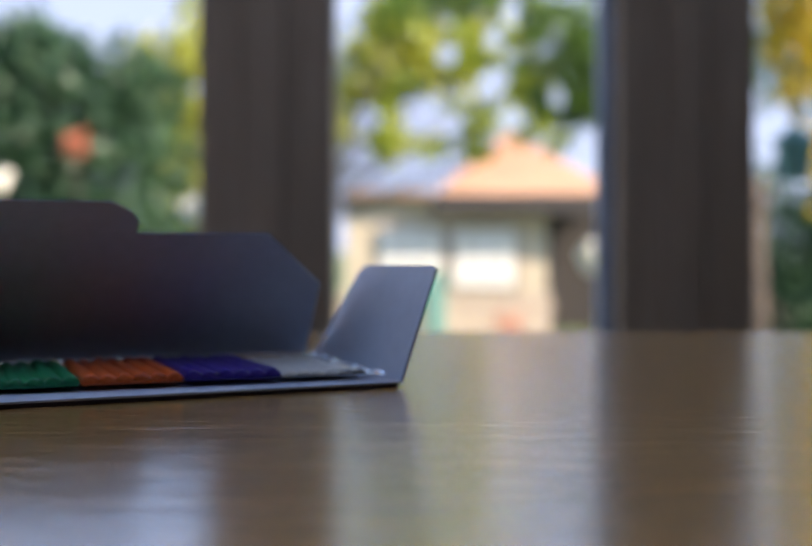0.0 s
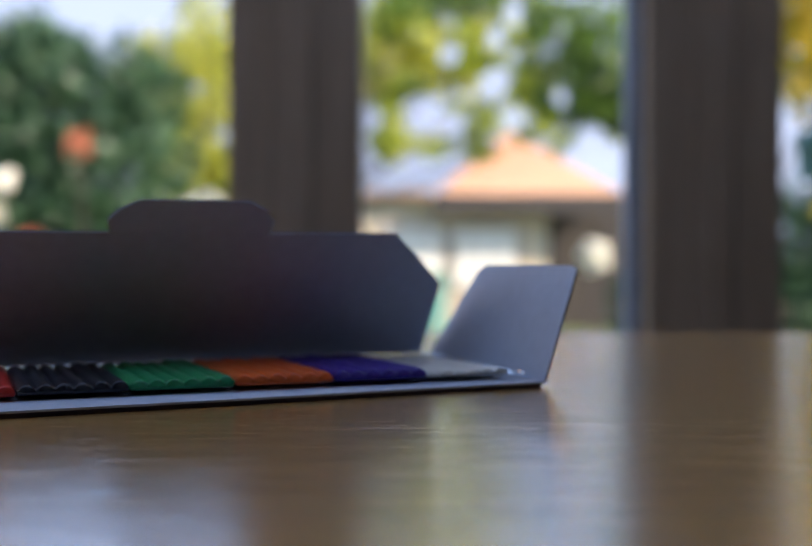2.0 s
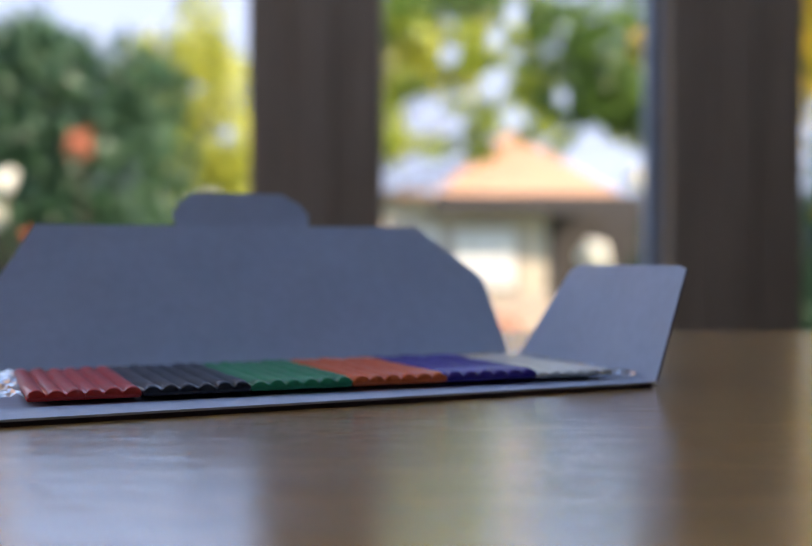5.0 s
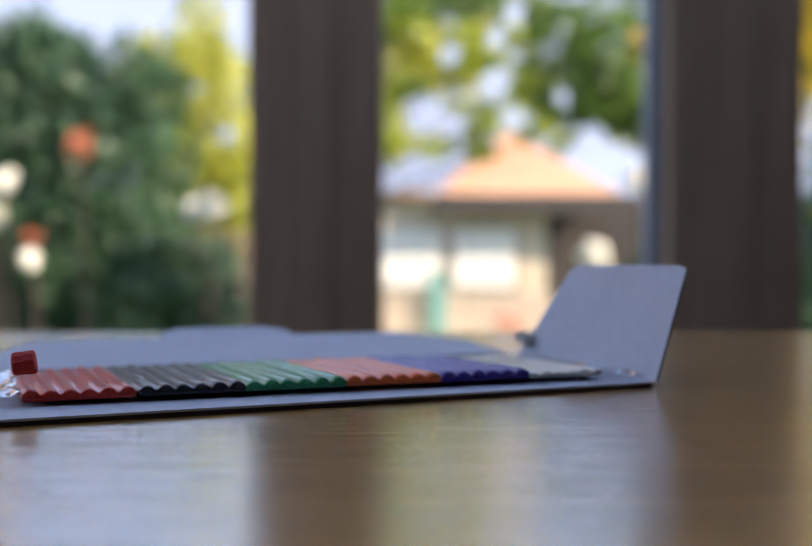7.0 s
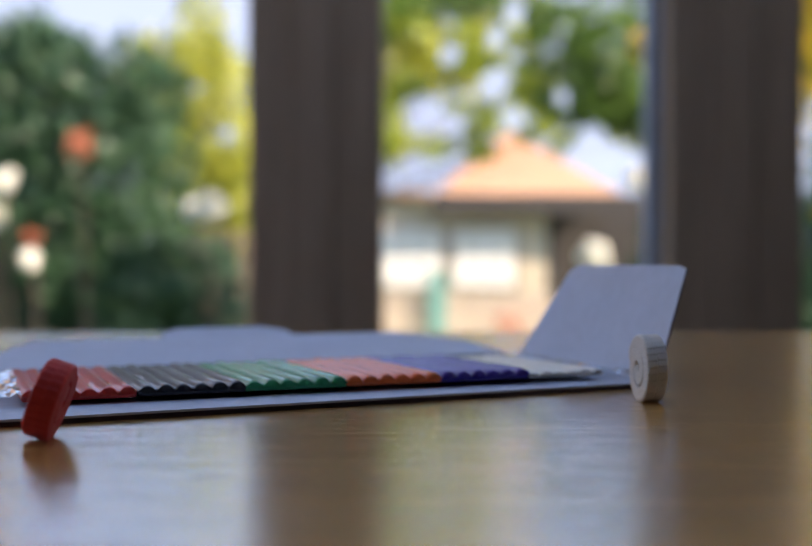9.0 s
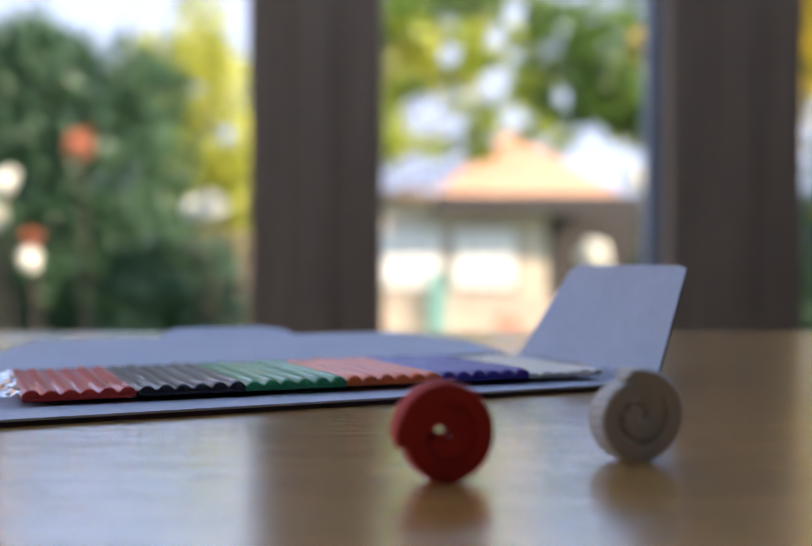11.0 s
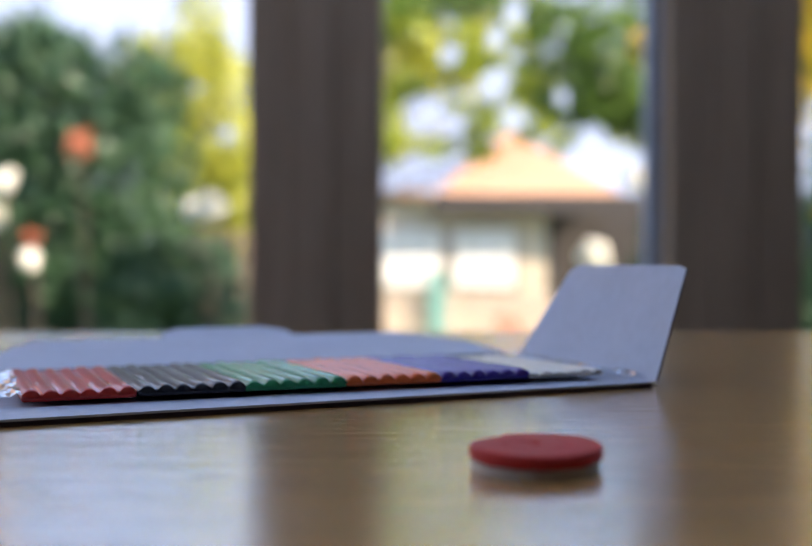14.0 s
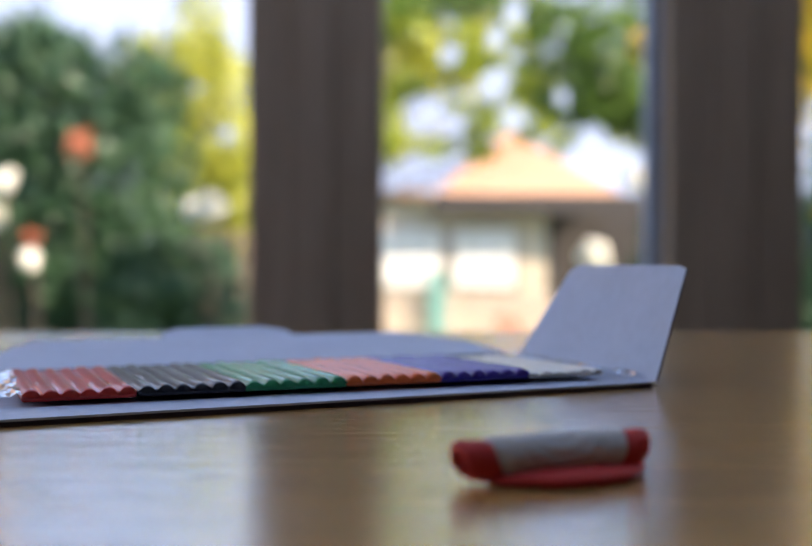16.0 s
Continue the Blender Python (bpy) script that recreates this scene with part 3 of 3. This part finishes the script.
ROLL_YAW = radians(22)


def rolled(u, v, z, yaw, front, rho, radius):
    """The place and tilt of a point of the disc when its far part is rolled up to the line v = front."""
    c, s = math.cos(ROLL_YAW), math.sin(ROLL_YAW)
    p, q = u * c + v * s, -u * s + v * c
    tilt = 0.0
    if q > front:
        # the clay gives way so that short ends curl nearly as far as the middle
        length = max(0.002, math.sqrt(max(0.0, radius * radius - p * p)) - front)
        give = min(1.7, 1 + 0.75 * ((0.0177 - front) / length - 1))
        alpha = (q - front) / rho * (1 + (give - 1) * smoothstep((0.0112 - front) / 0.006))
        p -= 0.0020 * smoothstep(alpha / 1.6) * smoothstep((0.008 - front) / 0.008)
        p *= 1 - 0.11 * smoothstep(alpha / 1.6) * smoothstep((0.010 - front) / 0.006) * (1 - smoothstep(-front / 0.009))
        if radius < 0.0165:
            p *= 1 - 0.2 * smoothstep(alpha / 1.5)
        shrink = 1 - 0.035 * alpha
        rr = (rho - z) * shrink
        tilt = alpha
        q, z = front + rr * math.sin(alpha), rho - rr * math.cos(alpha)
    place = Vector((p * c - q * s, p * s + q * c, z))
    turn = Matrix.Rotation(ROLL_YAW, 4, "Z") @ Matrix.Rotation(tilt, 4, "X") @ Matrix.Rotation(yaw - ROLL_YAW, 4, "Z")
    return Matrix.Translation(place + DISC) @ turn


FRONT = [(14.85, 0.0185), (15.0, 0.0122), (15.1, 0.0112), (15.2, 0.0092), (15.3, 0.0065), (15.5, 0.0008), (15.7, -0.0028), (15.85, -0.0052), (16.0, -0.0080)]
RHO = [(14.85, 0.0016), (15.0, 0.0017), (15.3, 0.0026), (15.5, 0.0030), (16.0, 0.0040)]

# rolled strips: seconds, centre, turn about the upright, lean towards lying flat, spin about their axis
RED_POSE = [(6.3, -0.0885, 0.270, 0.0075, 104, 6, 0), (7.2, -0.0888, 0.268, 0.0108, 104, 6, 0), (8.4, -0.0878, 0.2645, 0.0126, 104, 0, 0),
            (8.8, -0.0850, 0.2545, 0.0100, 100, -12, -30), (9.0, -0.0704, 0.2290, 0.0088, 94, -20, -60), (9.2, -0.0692, 0.2277, 0.0086, 44, 0, -80),
            (9.7, -0.045, 0.213, 0.0081, 10, 0, 95), (10.3, -0.018, 0.198, 0.0081, 10, 0, 300), (10.9, 0.003, 0.188, 0.0081, 14, 0, 480),
            (11.3, 0.0142, 0.1865, 0.0081, 16, 4, 569), (11.6, 0.0164, 0.1857, 0.0081, 8, 0, 554), (11.9, 0.0173, 0.1850, 0.0081, 2, 0, 562),
            (12.5, 0.0174, 0.1850, 0.0083, -4, 0, 574),
            (12.7, 0.0184, 0.1865, 0.0082, -4, 12, 574), (12.9, 0.0203, 0.1915, 0.0092, -4, 34, 574), (13.0, 0.0212, 0.1985, 0.0086, -4, 70, 574),
            (13.2, 0.0209, 0.1985, 0.0074, -4, 80, 574), (13.4, 0.0208, 0.1988, 0.0068, -4, 86, 574), (14.1, 0.0213, 0.1982, 0.0068, -4, 90, 574), (16.0, 0.0232, 0.1972, 0.0068, -4, 90, 574)]
WHITE_POSE = [(6.3, 0.0375, 0.392, 0.005, -46, 0, 0), (7.0, 0.0400, 0.388, 0.0066, -46, 0, 0), (7.5, 0.0432, 0.362, 0.0077, -46, 0, 40),
              (8.0, 0.0513, 0.351, 0.0097, -52, 0, 70),
              (8.4, 0.0566, 0.343, 0.0102, -36, 0, 100), (8.8, 0.0574, 0.325, 0.0101, -32, 0, 140), (9.0, 0.0604, 0.2885, 0.0084, -84, 0, 170),
              (9.2, 0.0600, 0.284, 0.0084, -84, 0, 190), (9.7, 0.056, 0.262, 0.0083, -50, 0, 290), (10.3, 0.050, 0.233, 0.0083, -10, 0, 420),
              (10.9, 0.042, 0.208, 0.0083, 12, 0, 560), (11.3, 0.0352, 0.1985, 0.0083, 44, 0, 650), (11.5, 0.0308, 0.1945, 0.0083, 30, 0, 672),
              (11.9, 0.0300, 0.1905, 0.0083, 26, 0, 662), (12.0, 0.0285, 0.1905, 0.0083, 55, 0, 655), (12.1, 0.0268, 0.1910, 0.0083, 84, 0, 640),
              (12.3, 0.0250, 0.1900, 0.0081, 140, 0, 590),
              (12.5, 0.0221, 0.1890, 0.0083, 176, 0, 545), (12.7, 0.0217, 0.1925, 0.0070, 176, -16, 545), (12.9, 0.0224, 0.1985, 0.0058, 176, -46, 545),
              (13.0, 0.0231, 0.2005, 0.0033, 176, -78, 545), (13.2, 0.0231, 0.2000, 0.0026, 176, -90, 545), (14.1, 0.0236, 0.1988, 0.0025, 176, -90, 545), (16.0, 0.0234, 0.1972, 0.0025, 176, -90, 545)]


def strip_pose(rows, t):
    x, y, z, turn, lean, spin = between(rows, t)
    return (Matrix.Translation((x, y, z)) @ Matrix.Rotation(radians(turn), 4, "Z") @ Matrix.Rotation(radians(-lean), 4, "X")
            @ Matrix.Rotation(radians(spin), 4, "Y"))


def disc_seats(lying, strip, radius):
    """Share the pieces of a lying coil out to even rings of a disc: radius and angle for each."""
    order = sorted(range(len(strip)), key=lambda i: -strip[i][1])
    rings = []
    r = radius - 0.00155
    while r > 0.0003:
        rings.append(r)
        r -= 0.0023
    total, seats, start = sum(rings), {}, 0
    for q, r in enumerate(rings):
        count = round(len(strip) * r / total)
        mine = order[start:start + count] if q < len(rings) - 1 else order[start:]
        start += count
        angles = {}
        for i in mine:
            p = lying.to_3x3() @ Vector((math.cos(strip[i][0]), 0, math.sin(strip[i][0])))
            angles[i] = math.atan2(p.y, p.x)
        for k, i in enumerate(sorted(mine, key=lambda i: angles[i])):
            seats[i] = (r, -math.pi + (k + 0.5 * (q % 2)) * 2 * math.pi / max(1, len(mine)))
    return seats


def clay_piece_mesh(colour):
    """A small soft-edged tile of clay whose flat sides shade flat and whose edges shade round."""
    me = to_mesh("clay_piece", bm_box(-0.00155, 0.00155, -0.00155, 0.00155, -0.0008, 0.0008, 0.0007, None, 2), M_CLAY[colour], True)
    normals = [v.normal.copy() for v in me.vertices]
    for f in me.polygons:
        if max(abs(c) for c in f.normal) > 0.999:
            for v in f.vertices:
                normals[v] = f.normal.copy()
    me.normals_split_custom_set_from_vertices(normals)
    return me


# seconds, spread, height along the axis, how far the pieces lie down, bend into a saddle
SQUASH = [(12.7, 1.0, 1.0, 0.0, 0.0), (12.9, 1.0, 1.0, 0.0, 0.6), (13.0, 1.03, 0.92, 0.0, 1.0), (13.2, 1.10, 0.72, 0.15, 0.9), (13.4, 1.13, 0.5, 0.5, 0.6),
          (13.6, 1.17, 0.5, 0.8, 0.4), (13.8, 1.27, 0.55, 1.0, 0.3), (14.0, 1.36, 0.42, 1.0, 0.1), (14.2, 1.45, 0.3, 1.0, 0.0), (14.4, 1.5, 0.2, 1.0, 0.0), (16.0, 1.5, 0.1, 1.0, 0.0)]
# seconds, how far on the way to the even disc
TO_DISC = [(14.1, 0.0), (14.4, 0.15), (14.5, 0.3), (14.6, 0.65), (14.7, 0.83), (14.8, 0.94), (14.9, 1.0)]
# seconds, height of the red and of the white lump's middle
MIDDLES = [(13.0, 0.0086, 0.0034), (13.2, 0.0078, 0.0027), (13.5, 0.0057, 0.0019), (13.8, 0.0039, 0.0013), (14.0, 0.0030, 0.0009), (14.4, 0.0023, 0.0008), (16.0, 0.0020, 0.0008)]


def clay_figure(name, label, colour, poses, strip, bar_a, radius, level, rise, times):
    """A rolled strip of soft clay in small overlapping pieces, each keyed: out of its bar, rolled, pressed flat, rolled up again."""
    fig = thing(name, label, "modelling clay", Matrix.Translation(DISC))
    back = fig.matrix_world.inverted()
    me = clay_piece_mesh(colour)
    red = colour == "red"
    rng = random.Random(7 if red else 8)
    out = []
    seat = disc_seats(strip_pose(poses, 13.6), strip, radius)
    for i, (ang, r, ax) in enumerate(strip):
        ob = new("clay_piece", me)
        ob.parent = fig
        jit = [rng.uniform(-1, 1) for _ in range(4)]
        # inside the bar
        inbar = BOX @ pose(bar_a + 0.0125 + jit[0] * 0.008, 0.034 + jit[1] * 0.02, BASE_Z + 0.0015, 0, 0, jit[2] * 20)
        c, s = math.cos(ang), math.sin(ang)
        # where the piece lies in the pressed disc
        rd, psi = seat[i]
        u, v, yaw = rd * math.cos(psi), rd * math.sin(psi), psi - math.pi / 2
        rim = 0.0012 if red else 0.0008
        zd = level + (rim - level) * smoothstep((rd - 0.0105) / 0.0060) + jit[1] * 0.0001
        start = rise[0] + (rise[1] - rise[0]) * (ang / strip[-1][0])
        rows = []
        for t in times:
            if t <= start:
                rows.append((t, back @ inbar))
                continue
            whole = strip_pose(poses, t)
            if 8.95 < t < 12.6:
                turned = whole.to_3x3()
                whole.translation.z = 0.0007 - min((turned @ Vector((q * math.cos(a), w, q * math.sin(a)))).z for a, q, w in strip)
            if t > 13.0:
                mid = between(MIDDLES, t)
                whole.translation.z = mid[0] if red else mid[1]
            spread, high, lie, bend = between(SQUASH, t)
            if not red:
                high *= 1 + 0.15 * bend
                spread = 1 + (spread - 1) * 0.9 + 0.09 * bend
            up = (whole.to_3x3() @ Vector((0, 1, 0))).z
            side = 1.0 if up >= 0 else -1.0
            rr = r * spread + jit[3] * 0.000015
            out_dir = whole.to_3x3() @ Vector((c, 0, s))
            saddle = bend * 0.0012 * math.cos(2 * (math.atan2(out_dir.y, out_dir.x) - 0.25)) * min(1.0, rr / 0.008) ** 2 * (1.0 if red else 0.35)
            axial = ax * high + side * saddle + jit[0] * 0.00005
            coil = Matrix(((s, 0, c, rr * c), (0, 1, 0, axial), (-c, 0, s, rr * s), (0, 0, 0, 1)))
            m = whole @ coil @ Matrix.Rotation(-side * lie * math.pi / 2, 4, "X")
            k = between(TO_DISC, t)[0]
            if k > 0:
                flat = rolled(u, v, zd, yaw, between(FRONT, t)[0], between(RHO, t)[0], radius)
                m = flat if k >= 1 else mixed(m, flat, k)
            rows.append((t, back @ m))
        out.append((ob, rows))
    return out


TIMES = [0.0, 6.2] + [6.4 + 0.1 * k for k in range(22)] + [8.6, 8.8, 9.0, 9.2] + [9.3 + 0.1 * k for k in range(20)] + [11.3, 11.5, 11.7, 11.9, 12.0, 12.1, 12.2, 12.3, 12.4, 12.5, 12.7] \
    + [12.9, 13.0, 13.2, 13.4, 13.6, 13.8, 14.0, 14.2, 14.4, 14.5, 14.6, 14.8, 14.9, 14.95, 15.0, 15.1, 15.2, 15.25, 15.3, 15.35, 15.4, 15.45, 15.5, 15.6, 15.7, 15.8, 15.9, 16.0]
RED_ROWS = clay_figure("red_clay_figure", "small red modelling clay strip rolled into a coil", "red", RED_POSE,
                       spiral(1.9, 0.0010, 0.0081, 0.00152, 4, 0.00068, 2), -0.1646, 0.0177, 0.0017, (6.45, 8.55), TIMES)
WHITE_ROWS = clay_figure("white_clay_figure", "small white modelling clay strip rolled into a coil", "white", WHITE_POSE,
                         spiral(1.9, 0.0008, 0.0083, 0.0015, 4, 0.00068, 2), -0.1646 + 0.0264 * 5, 0.0152, 0.0009, (6.6, 8.55), TIMES)

LID_ROWS = [(0.0, 50), (3.85, 50), (4.0, 54.5), (4.2, 64), (4.5, 83), (4.8, 108), (5.1, 136), (5.4, 160), (5.7, 175), (5.9, 176.5), (16.0, 176.5)]


def motions():
    walk(lid, [(t, pose(0, 0.0862, BASE_Z + 0.0008, 180 - a, 0, 0)) for t, a in LID_ROWS])
    for ob, seat, slip in BARS:
        there = Matrix.Translation(BOX.to_3x3() @ Vector((slip, 0, 0))) @ seat
        walk(ob, [(0.0, seat), (4.3, seat), (6.1, there), (16.0, there)])
    for ob, rows in RED_ROWS + WHITE_ROWS:
        walk(ob, rows)


motions()
